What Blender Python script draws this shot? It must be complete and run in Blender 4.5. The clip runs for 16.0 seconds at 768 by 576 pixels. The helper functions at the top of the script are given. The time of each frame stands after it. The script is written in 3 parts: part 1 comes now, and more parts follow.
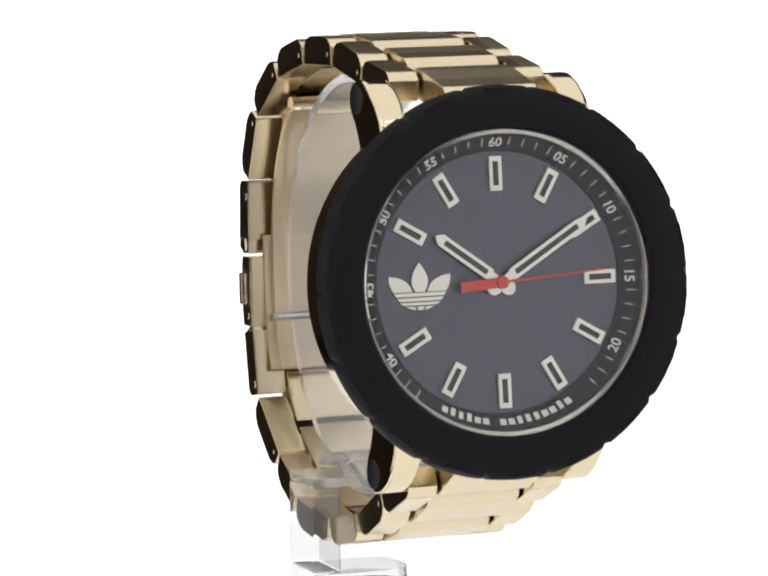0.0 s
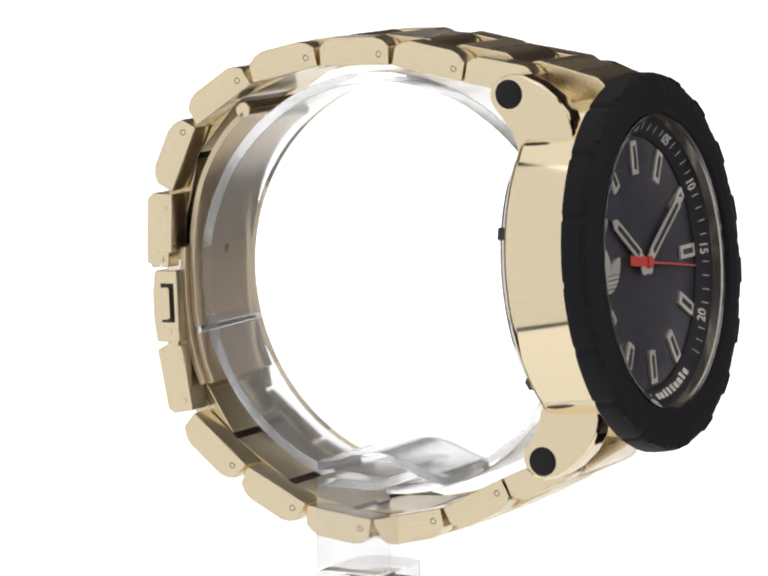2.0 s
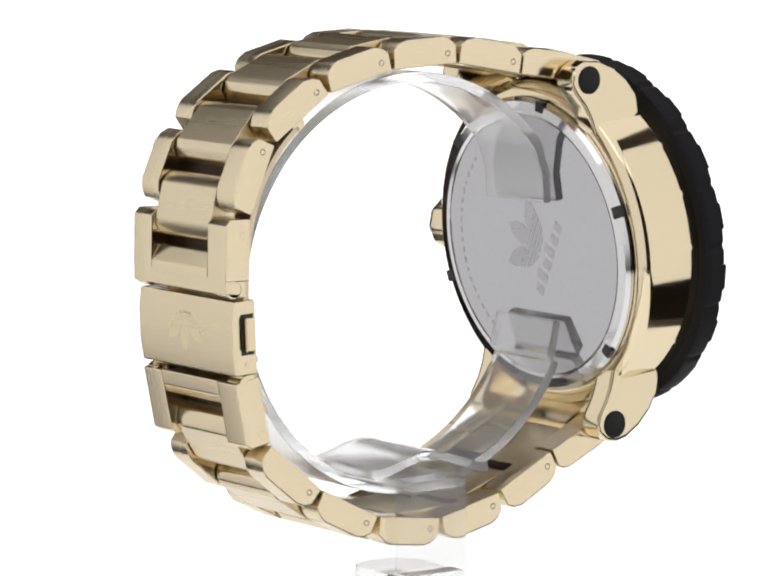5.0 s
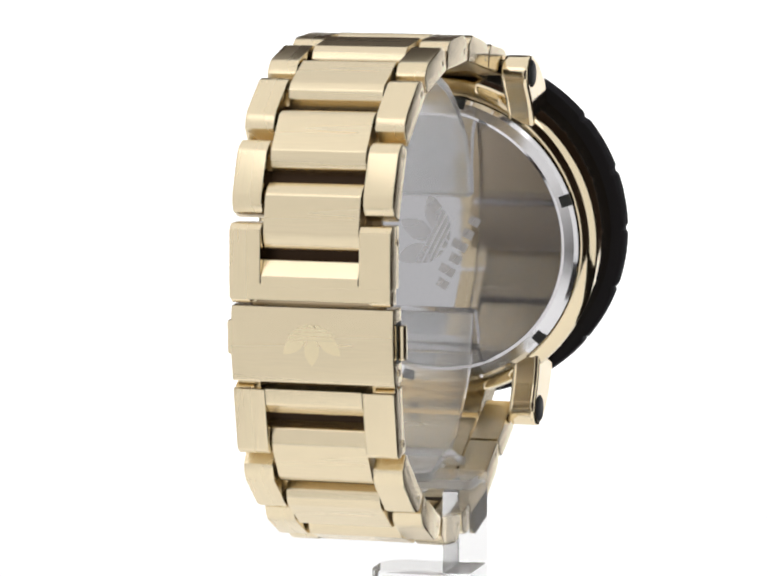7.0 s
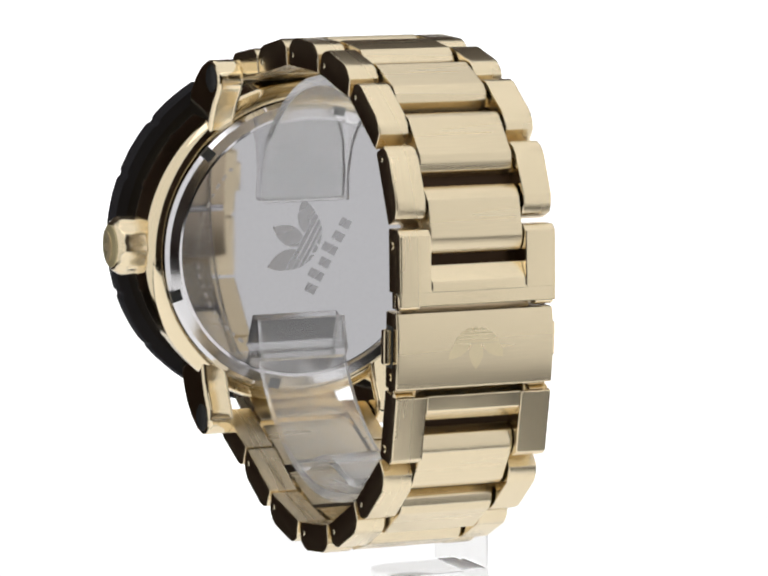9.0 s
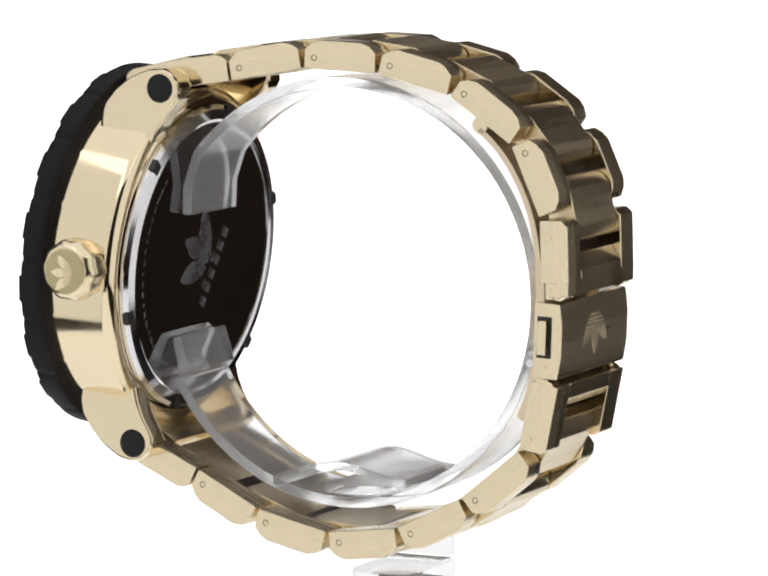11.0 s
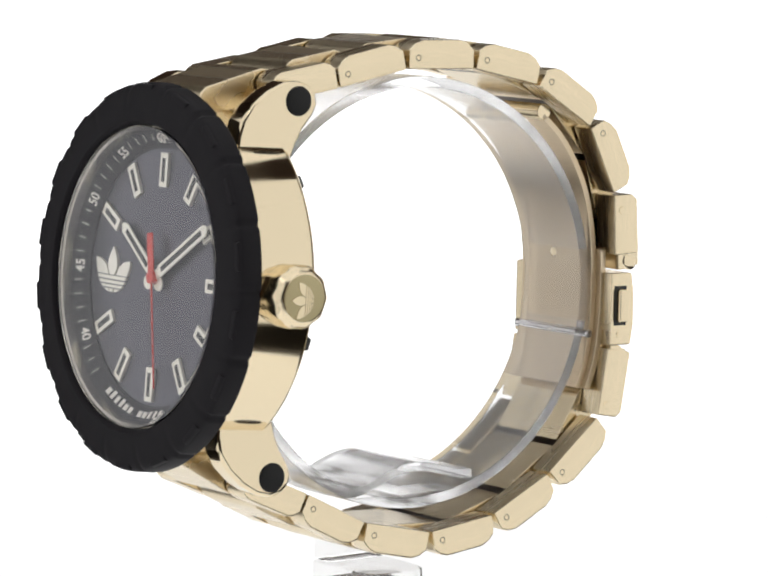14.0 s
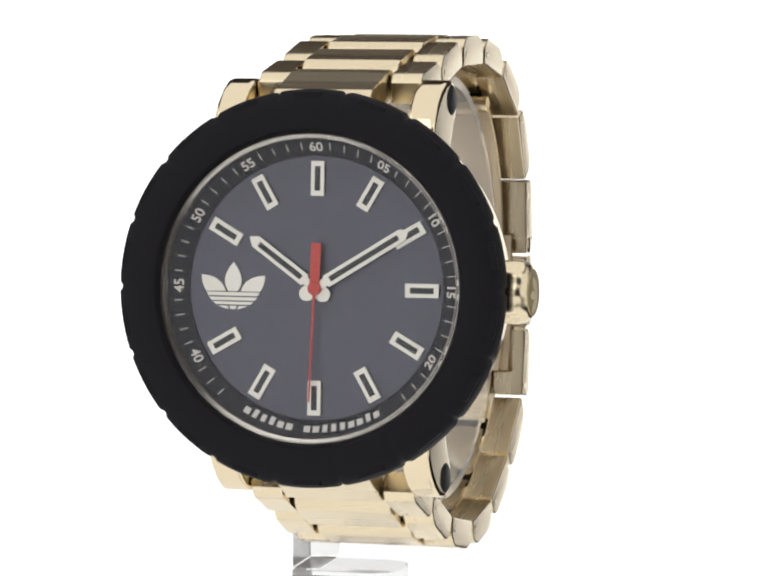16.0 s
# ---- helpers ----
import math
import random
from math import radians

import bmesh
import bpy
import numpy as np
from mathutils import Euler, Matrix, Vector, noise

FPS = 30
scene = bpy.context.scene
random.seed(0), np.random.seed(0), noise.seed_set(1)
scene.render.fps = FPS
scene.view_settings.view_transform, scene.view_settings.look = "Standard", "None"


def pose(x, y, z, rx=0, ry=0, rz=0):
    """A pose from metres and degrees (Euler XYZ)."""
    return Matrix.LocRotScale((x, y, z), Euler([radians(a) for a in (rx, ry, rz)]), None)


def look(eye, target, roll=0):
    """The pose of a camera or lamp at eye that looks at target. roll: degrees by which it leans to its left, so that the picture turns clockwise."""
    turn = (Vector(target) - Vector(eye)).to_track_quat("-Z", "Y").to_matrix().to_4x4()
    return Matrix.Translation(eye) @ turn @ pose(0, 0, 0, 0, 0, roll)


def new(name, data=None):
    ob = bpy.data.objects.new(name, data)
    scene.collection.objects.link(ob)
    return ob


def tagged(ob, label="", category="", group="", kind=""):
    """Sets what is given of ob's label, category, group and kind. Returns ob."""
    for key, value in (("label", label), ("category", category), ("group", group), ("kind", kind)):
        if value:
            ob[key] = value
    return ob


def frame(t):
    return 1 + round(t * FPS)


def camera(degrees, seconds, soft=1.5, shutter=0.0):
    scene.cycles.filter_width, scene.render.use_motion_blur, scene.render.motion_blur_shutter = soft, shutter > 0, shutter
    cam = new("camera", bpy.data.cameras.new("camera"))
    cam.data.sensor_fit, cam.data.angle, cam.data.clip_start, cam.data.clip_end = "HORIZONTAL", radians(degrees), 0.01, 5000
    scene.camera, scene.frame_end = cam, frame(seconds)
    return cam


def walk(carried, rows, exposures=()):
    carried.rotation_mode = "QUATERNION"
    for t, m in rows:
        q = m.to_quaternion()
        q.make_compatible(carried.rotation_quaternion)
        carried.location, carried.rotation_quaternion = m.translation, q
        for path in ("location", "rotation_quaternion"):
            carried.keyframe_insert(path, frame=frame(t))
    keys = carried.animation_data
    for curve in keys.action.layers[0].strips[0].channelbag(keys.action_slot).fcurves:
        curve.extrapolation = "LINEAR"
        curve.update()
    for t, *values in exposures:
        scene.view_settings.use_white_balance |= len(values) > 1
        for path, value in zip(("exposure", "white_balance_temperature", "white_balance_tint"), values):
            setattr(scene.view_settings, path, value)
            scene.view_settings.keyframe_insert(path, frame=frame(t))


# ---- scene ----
cam = camera(10.70, 16.0, soft=2.2)
CAM_H = 0.1115          # the lens above the table top
CAM_D = 0.5299          # the lens before the turntable's axis
EYE = (pose(0, -CAM_D, CAM_H) @ pose(0, 0, 0, -7.087, 0, 0) @ pose(0, 0, 0, 0, 0.336, 0.034) @ pose(0, 0, 0, 90, 0, 0))
walk(cam, [(0.0, EYE), (16.0, EYE)])

# ---- light: a studio with two side softboxes, one above the lens and a white sweep with added glow ----
world = bpy.data.worlds.new("studio_air")
scene.world = world
world.use_nodes = True
world.node_tree.nodes["Background"].inputs["Color"].default_value = (0.9, 0.93, 1.0, 1)
world.node_tree.nodes["Background"].inputs["Strength"].default_value = 0.02


def softbox(name, centre, target, wide, high, power, colour=(1, 1, 1)):
    lamp = bpy.data.lights.new(name, "AREA")
    lamp.shape, lamp.size, lamp.size_y = "RECTANGLE", wide, high
    lamp.energy, lamp.color = power, colour
    ob = new(name, lamp)
    ob.matrix_world = look(centre, target)
    return ob


softbox("softbox_left", (-0.478, -0.180, 0.17), (0.062, 0.120, 0.05), 1.50, 1.14, 4.65)
softbox("softbox_right", (0.626, -0.120, 0.24), (-0.074, 0.140, 0.08), 1.05, 1.00, 3.05)
softbox("softbox_top", (0.0, 0.0, 0.77), (0.0, 0.03, 0.06), 1.0, 1.55, 4.8)
scene.view_settings.exposure = 0.0


# ---- materials ----
def material(name, colour, rough=0.5, metal=0.0, grain=0.06, scale=400.0, bump=0.0, stretch=(1, 1, 1), spec=0.5, coat=0.0, rough_var=0.05, wave=0.0):
    m = bpy.data.materials.new(name)
    m.use_nodes = True
    nt = m.node_tree
    b = nt.nodes["Principled BSDF"]
    b.inputs["Metallic"].default_value = metal
    b.inputs["Specular IOR Level"].default_value = spec
    b.inputs["Coat Weight"].default_value = coat
    b.inputs["Coat Roughness"].default_value = 0.05
    co = nt.nodes.new("ShaderNodeTexCoord")
    mp = nt.nodes.new("ShaderNodeMapping")
    mp.inputs["Scale"].default_value = stretch
    nt.links.new(co.outputs["Object"], mp.inputs["Vector"])
    fine = nt.nodes.new("ShaderNodeTexNoise")
    fine.inputs["Scale"].default_value, fine.inputs["Detail"].default_value = scale * 8, 4
    broad = nt.nodes.new("ShaderNodeTexNoise")
    broad.inputs["Scale"].default_value, broad.inputs["Detail"].default_value = scale * 0.4, 3
    for n in (fine, broad):
        nt.links.new(mp.outputs["Vector"], n.inputs["Vector"])
    mix = nt.nodes.new("ShaderNodeMath")
    mix.operation = "ADD"
    nt.links.new(fine.outputs["Fac"], mix.inputs[0])
    nt.links.new(broad.outputs["Fac"], mix.inputs[1])
    ramp = nt.nodes.new("ShaderNodeMapRange")
    ramp.inputs["From Min"].default_value, ramp.inputs["From Max"].default_value = 0.6, 1.4
    ramp.inputs["To Min"].default_value, ramp.inputs["To Max"].default_value = 1 - grain, 1 + grain
    nt.links.new(mix.outputs[0], ramp.inputs["Value"])
    tint = nt.nodes.new("ShaderNodeVectorMath")
    tint.operation = "SCALE"
    tint.inputs[0].default_value = colour
    nt.links.new(ramp.outputs["Result"], tint.inputs["Scale"])
    nt.links.new(tint.outputs["Vector"], b.inputs["Base Color"])
    rr = nt.nodes.new("ShaderNodeMapRange")
    rr.inputs["From Min"].default_value, rr.inputs["From Max"].default_value = 0.3, 0.7
    rr.inputs["To Min"].default_value, rr.inputs["To Max"].default_value = max(rough - rough_var, 0.01), rough + rough_var
    nt.links.new(broad.outputs["Fac"], rr.inputs["Value"])
    nt.links.new(rr.outputs["Result"], b.inputs["Roughness"])
    if bump:
        bp = nt.nodes.new("ShaderNodeBump")
        bp.inputs["Strength"].default_value, bp.inputs["Distance"].default_value = bump, 0.00005
        nt.links.new(fine.outputs["Fac"], bp.inputs["Height"])
        nt.links.new(bp.outputs["Normal"], b.inputs["Normal"])
        if wave:
            slow = nt.nodes.new("ShaderNodeBump")
            slow.inputs["Strength"].default_value, slow.inputs["Distance"].default_value = wave, 0.0004
            nt.links.new(broad.outputs["Fac"], slow.inputs["Height"])
            nt.links.new(slow.outputs["Normal"], bp.inputs["Normal"])
    return m


GOLD_COLOUR = (0.79, 0.675, 0.47)
GOLD = material("polished_gold_steel", GOLD_COLOUR, 0.08, 1.0, 0.012, 300, rough_var=0.03)
BRUSHED = material("brushed_gold_steel", GOLD_COLOUR, 0.25, 1.0, 0.05, 500, bump=0.10, stretch=(1, 0.06, 1))
BRUSHED_X = material("cross_brushed_gold_steel", (0.76, 0.65, 0.455), 0.25, 1.0, 0.05, 500, bump=0.10, stretch=(0.06, 1, 1))
FLANK = material("satin_gold_flank", GOLD_COLOUR, 0.12, 1.0, 0.06, 500, bump=0.07, stretch=(1, 0.10, 1), rough_var=0.05, wave=0.25)
SOFT_GOLD = material("soft_polished_gold", GOLD_COLOUR, 0.22, 1.0, 0.03, 400, rough_var=0.04)
STEEL = material("polished_steel", (0.72, 0.71, 0.72), 0.12, 1.0, 0.04, 300)
RIM = material("pale_gold_steel_rim", (0.46, 0.43, 0.37), 0.2, 1.0, 0.05, 400)
BACK = material("smoked_mirror_back", (0.50, 0.495, 0.51), 0.04, 1.0, 0.02, 200, rough_var=0.02)
ETCH = material("etched_grey", (0.50, 0.495, 0.51), 0.28, 1.0, 0.06, 600)
RUBBER = material("black_silicone", (0.009, 0.008, 0.010), 0.62, 0.0, 0.15, 500, bump=0.15, spec=0.16)
PLUG = material("black_plug", (0.008, 0.008, 0.008), 0.45, 0.0, 0.1, 500, spec=0.25)
# gold darkened to near black: the shade in the link gaps, put into colour
GAP_SHADE = material("gap_shade_gold", (0.035, 0.022, 0.014), 0.35, 1.0, 0.15, 500)
DIAL = material("charcoal_dial", (0.106, 0.104, 0.126), 0.32, 0.85, 0.08, 300, spec=0.5)
FLANGE = material("black_flange", (0.012, 0.012, 0.016), 0.5, 0.0, 0.1, 500, spec=0.25)
LUME = material("ivory_satin_metal", (0.84, 0.81, 0.70), 0.34, 0.8, 0.05, 900)
SLOT = material("black_slot", (0.015, 0.016, 0.015), 0.4, 0.0, 0.1, 900)
RED = material("red_lacquer", (0.55, 0.050, 0.035), 0.4, 0.0, 0.05, 900)
PRINT = material("cream_print", (0.78, 0.74, 0.66), 0.6, 0.0, 0.05, 900)
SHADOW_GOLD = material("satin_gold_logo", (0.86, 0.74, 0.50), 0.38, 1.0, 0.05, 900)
WALL = material("dark_studio_wall", (0.27, 0.19, 0.15), 0.9, 0.0, 0.2, 3)
FLOORING = material("dark_studio_floor", (0.050, 0.042, 0.036), 0.8, 0.0, 0.2, 3)


def clear(name, ior, rough, tint, through_light=1.0):
    m = bpy.data.materials.new(name)
    m.use_nodes = True
    b = m.node_tree.nodes["Principled BSDF"]
    b.inputs["Base Color"].default_value = (*tint, 1)
    b.inputs["Transmission Weight"].default_value = through_light
    b.inputs["IOR"].default_value = ior
    b.inputs["Roughness"].default_value = rough
    return m


SATIN = material("satin_gold_disc", (0.50, 0.43, 0.25), 0.5, 1.0, 0.05, 700, bump=0.05)
INNER = material("satin_gold_inside", (0.72, 0.60, 0.43), 0.36, 1.0, 0.06, 500, bump=0.08, stretch=(0.06, 1, 1))
FROSTED = clear("pale_acrylic", 1.05, 0.12, (0.99, 0.99, 0.99), 0.90)
ACRYLIC = clear("clear_acrylic", 1.2, 0.14, (0.98, 0.98, 0.985), 0.87)
CRYSTAL = clear("coated_mineral_crystal", 1.33, 0.0, (0.97, 0.97, 0.99))

# plain white with emission added, so that it renders pure white
def white_with_glow(name, strength):
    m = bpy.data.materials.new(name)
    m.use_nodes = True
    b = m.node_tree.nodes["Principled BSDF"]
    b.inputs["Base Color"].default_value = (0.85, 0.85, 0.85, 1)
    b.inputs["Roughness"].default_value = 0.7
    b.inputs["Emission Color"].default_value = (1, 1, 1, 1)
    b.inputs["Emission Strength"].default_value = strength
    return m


SWEEP = white_with_glow("white_panel_added_glow", 0.95)
TABLE_GLOW = white_with_glow("white_table_added_glow", 0.42)

MM = 0.001


# ---- mesh helpers (millimetres in, metres out) ----
def weigh_normals(me, near):
    """Soft edges whose normals follow the larger faces, so that flat faces stay flat."""
    me.shade_smooth()
    faces = [(p.normal.copy(), p.area, list(p.vertices)) for p in me.polygons]
    around = [[] for _ in me.vertices]
    for i, (_, _, vs) in enumerate(faces):
        for v in vs:
            around[v].append(i)
    normals = []
    for n, _, vs in faces:
        for v in vs:
            total = Vector()
            for i in around[v]:
                if faces[i][0].dot(n) > near:
                    total += faces[i][0] * faces[i][1]
            normals.append(total.normalized() if total.length > 0 else n)
    me.normals_split_custom_set(normals)


def mesh_of(name, bm, mat, smooth=None, flank=None):
    bmesh.ops.scale(bm, vec=(MM, MM, MM), verts=bm.verts)
    bmesh.ops.recalc_face_normals(bm, faces=bm.faces)
    me = bpy.data.meshes.new(name)
    bm.to_mesh(me)
    bm.free()
    if mat:
        me.materials.append(mat)
    if flank:
        me.materials.append(flank)
        for f in me.polygons:
            f.material_index = 1 if abs(f.normal.x) > 0.9 else 0
    if smooth is not None:
        weigh_normals(me, math.cos(radians(max(smooth, 34))))
    return me


def mm(m):
    m = m.copy()
    m.translation = m.translation * MM
    return m


def part(name, bm, mat, parent, label="", at=None, smooth=None, flank=None):
    smooth = smooth or 24
    me = bm if isinstance(bm, bpy.types.Mesh) else mesh_of(name, bm, mat, smooth, flank)
    ob = new(name, me)
    ob.parent = parent
    if at is not None:
        ob.matrix_basis = mm(at)
    return tagged(ob, label)


def basis(x, y, z, o):
    return Matrix(((x[0], y[0], z[0], o[0]), (x[1], y[1], z[1], o[1]), (x[2], y[2], z[2], o[2]), (0, 0, 0, 1)))


def prism(pts, a, b, bevel=0.0, axis="x", segments=2, taper=0.0):
    """A polygon of (p, q) pushed along an axis from a to b: x takes (y, z), z takes (x, y)."""
    bm = bmesh.new()
    n = len(pts)
    cx = sum(p[0] for p in pts) / n
    cy = sum(p[1] for p in pts) / n

    def v(p, h, k):
        p = (cx + (p[0] - cx) * k, cy + (p[1] - cy) * k)
        return bm.verts.new((h, p[0], p[1]) if axis == "x" else (p[0], p[1], h))
    lo = [v(p, a, 1) for p in pts]
    hi = [v(p, b, 1 - taper) for p in pts]
    bm.faces.new(lo[::-1])
    bm.faces.new(hi)
    for i in range(n):
        bm.faces.new((lo[i], lo[(i + 1) % n], hi[(i + 1) % n], hi[i]))
    bmesh.ops.recalc_face_normals(bm, faces=bm.faces)
    if bevel:
        edges = [e for e in bm.edges if e.calc_face_angle(0) > radians(22)]
        bmesh.ops.bevel(bm, geom=edges, offset=bevel, segments=segments, affect="EDGES", profile=0.6, clamp_overlap=True)
    return bm


def lathe(profile, n=96, wobble=None, closed=False):
    """Turns (r, z) about z."""
    bm = bmesh.new()
    rings = []
    for r, z in profile:
        if r < 1e-6:
            rings.append([bm.verts.new((0, 0, z))])
        else:
            rings.append([bm.verts.new(((r + (wobble(i / n, r, z) if wobble else 0)) * math.cos(2 * math.pi * i / n),
                                        (r + (wobble(i / n, r, z) if wobble else 0)) * math.sin(2 * math.pi * i / n), z)) for i in range(n)])
    pairs = list(zip(rings, rings[1:])) + ([(rings[-1], rings[0])] if closed else [])
    for p, q in pairs:
        for i in range(n):
            j = (i + 1) % n
            if len(p) == 1:
                bm.faces.new((p[0], q[i], q[j]))
            elif len(q) == 1:
                bm.faces.new((p[i], p[j], q[0]))
            else:
                bm.faces.new((p[i], p[j], q[j], q[i]))
    return bm


def merge(*bms):
    out = bmesh.new()
    for b in bms:
        me = bpy.data.meshes.new("tmp")
        b.to_mesh(me)
        b.free()
        out.from_mesh(me)
        bpy.data.meshes.remove(me)
    return out


def moved(bm, m):
    bmesh.ops.transform(bm, matrix=m, verts=bm.verts)
    return bm


def rect(x0, x1, y0, y1):
    return [(x0, y0), (x1, y0), (x1, y1), (x0, y1)]


def ellipse(cx, cy, rx, ry, n=20, turn=0.0):
    c, s = math.cos(turn), math.sin(turn)
    return [(cx + rx * math.cos(a) * c - ry * math.sin(a) * s, cy + rx * math.cos(a) * s + ry * math.sin(a) * c)
            for a in (2 * math.pi * i / n for i in range(n))]


def leaf_sign(size, height):
    """Three leaves over three bars: the maker's sign as plain shapes, size across."""
    k = size / 8.2
    centre = [(0.62, 0.0), (0.98, 0.7), (1.08, 1.35), (0.95, 2.05), (0.55, 2.85), (0.0, 3.55)]
    outer = [(0.95, 0.0), (1.22, 0.62), (1.62, 1.15), (2.3, 1.6), (3.15, 1.88), (4.05, 1.98), (4.0, 1.2), (3.75, 0.5), (3.45, 0.0)]
    outlines = [centre + [(-x, y) for x, y in centre[-2::-1]], outer, [(-x, y) for x, y in outer]]
    for w0, w1, y0, y1 in ((3.38, 3.16, -0.12, -0.55), (3.06, 2.74, -0.72, -1.12), (2.60, 2.15, -1.28, -1.62)):
        outlines.append([(-w1, y1), (w1, y1), (w0, y0), (-w0, y0)])
    outlines.append([(-0.28, -2.2), (0.28, -2.2), (0.5, -1.78), (-0.5, -1.78)])
    for s in (1, -1):
        outlines.append([(0.55 * s, -2.2), (1.15 * s, -2.08), (1.85 * s, -1.78), (0.78 * s, -1.78)])
    return merge(*[prism([(x * k, y * k) for x, y in o], 0, height * (1 - 0.08 * (i % 3)), axis="z") for i, o in enumerate(outlines)])


# ---- setting: the white sweep, made to glow, on a table in a dark studio ----
def sheet(name, path, x0, x1, mat, label):
    """A thin board that follows (y, z) points, from x0 to x1."""
    bm = bmesh.new()
    rows = [[bm.verts.new((x, y, z)) for x in (x0, x1)] for y, z in path]
    for p, q in zip(rows, rows[1:]):
        bm.faces.new((p[0], p[1], q[1], q[0]))
    bmesh.ops.recalc_face_normals(bm, faces=bm.faces)
    bmesh.ops.solidify(bm, geom=bm.faces[:], thickness=0.003)
    bmesh.ops.recalc_face_normals(bm, faces=bm.faces)
    me = bpy.data.meshes.new(name)
    bm.to_mesh(me)
    bm.free()
    me.materials.append(mat)
    return tagged(new(name, me), label, name, kind="structure")


TABLE = -0.195


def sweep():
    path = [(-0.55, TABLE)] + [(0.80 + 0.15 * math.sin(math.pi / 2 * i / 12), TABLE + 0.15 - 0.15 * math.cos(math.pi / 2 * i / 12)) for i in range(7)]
    # both sheets are no lamps: glow added for a white ground and bright reflections
    sheet("ground", path, -0.28, 0.28, TABLE_GLOW, "white table sheet that curves up behind, with a glow added")
    sheet("backdrop", [(0.96, TABLE - 0.02), (0.96, 0.17)], -0.33, 0.60, SWEEP, "white backdrop panel behind the watch, with a glow added")


def slab(name, lo, hi, mat, label, category):
    bm = bmesh.new()
    bmesh.ops.create_cube(bm, size=1)
    for v in bm.verts:
        v.co = [lo[i] + (v.co[i] + 0.5) * (hi[i] - lo[i]) for i in range(3)]
    me = bpy.data.meshes.new(name)
    bm.to_mesh(me)
    bm.free()
    me.materials.append(mat)
    return tagged(new(name, me), label, category, kind="structure")


sweep()
slab("table", (-0.32, -0.60, TABLE - 0.045), (0.32, 1.05, TABLE - 0.006), FLOORING, "dark studio table under the white sweep", "table")
slab("floor", (-2.2, -2.2, -0.80), (2.2, 2.2, -0.75), FLOORING, "dark studio floor", "floor")
slab("ceiling", (-2.2, -2.2, 1.75), (2.2, 2.2, 1.80), WALL, "dark studio ceiling", "ceiling")
slab("wall_north", (-2.2, 2.2, -0.75), (2.2, 2.25, 1.75), WALL, "dark studio wall", "wall")
slab("wall_south", (-2.2, -2.25, -0.75), (2.2, -2.2, 1.75), WALL, "dark studio wall", "wall")
slab("wall_west", (-2.25, -2.2, -0.75), (-2.2, 2.2, 1.75), WALL, "dark studio wall", "wall")
slab("wall_east", (2.2, -2.2, -0.75), (2.25, 2.2, 1.75), WALL, "dark studio wall", "wall")

# ---- the watch: x to three o'clock, y to the clasp, z up ----
HOME = pose(0, 0, CAM_H) 
SEAT = basis((0.99999, 0, 0.00426), (0, 1, 0), (-0.00426, 0, 0.99999), (0.81, 0.39, -59.68))
watch = tagged(new("wristwatch"), "gold-plated steel wristwatch with black bezel on a clear stand", "watch")

TILT = radians(5.65)
CT, ST = math.cos(TILT), math.sin(TILT)
FACE = basis((1, 0, 0), (0, ST, CT), (0, -CT, ST), (-0.2, -35.36, -2.04))   # z out of the dial


RING = FACE @ Matrix.Translation((-0.1, 0.0, 0.0))


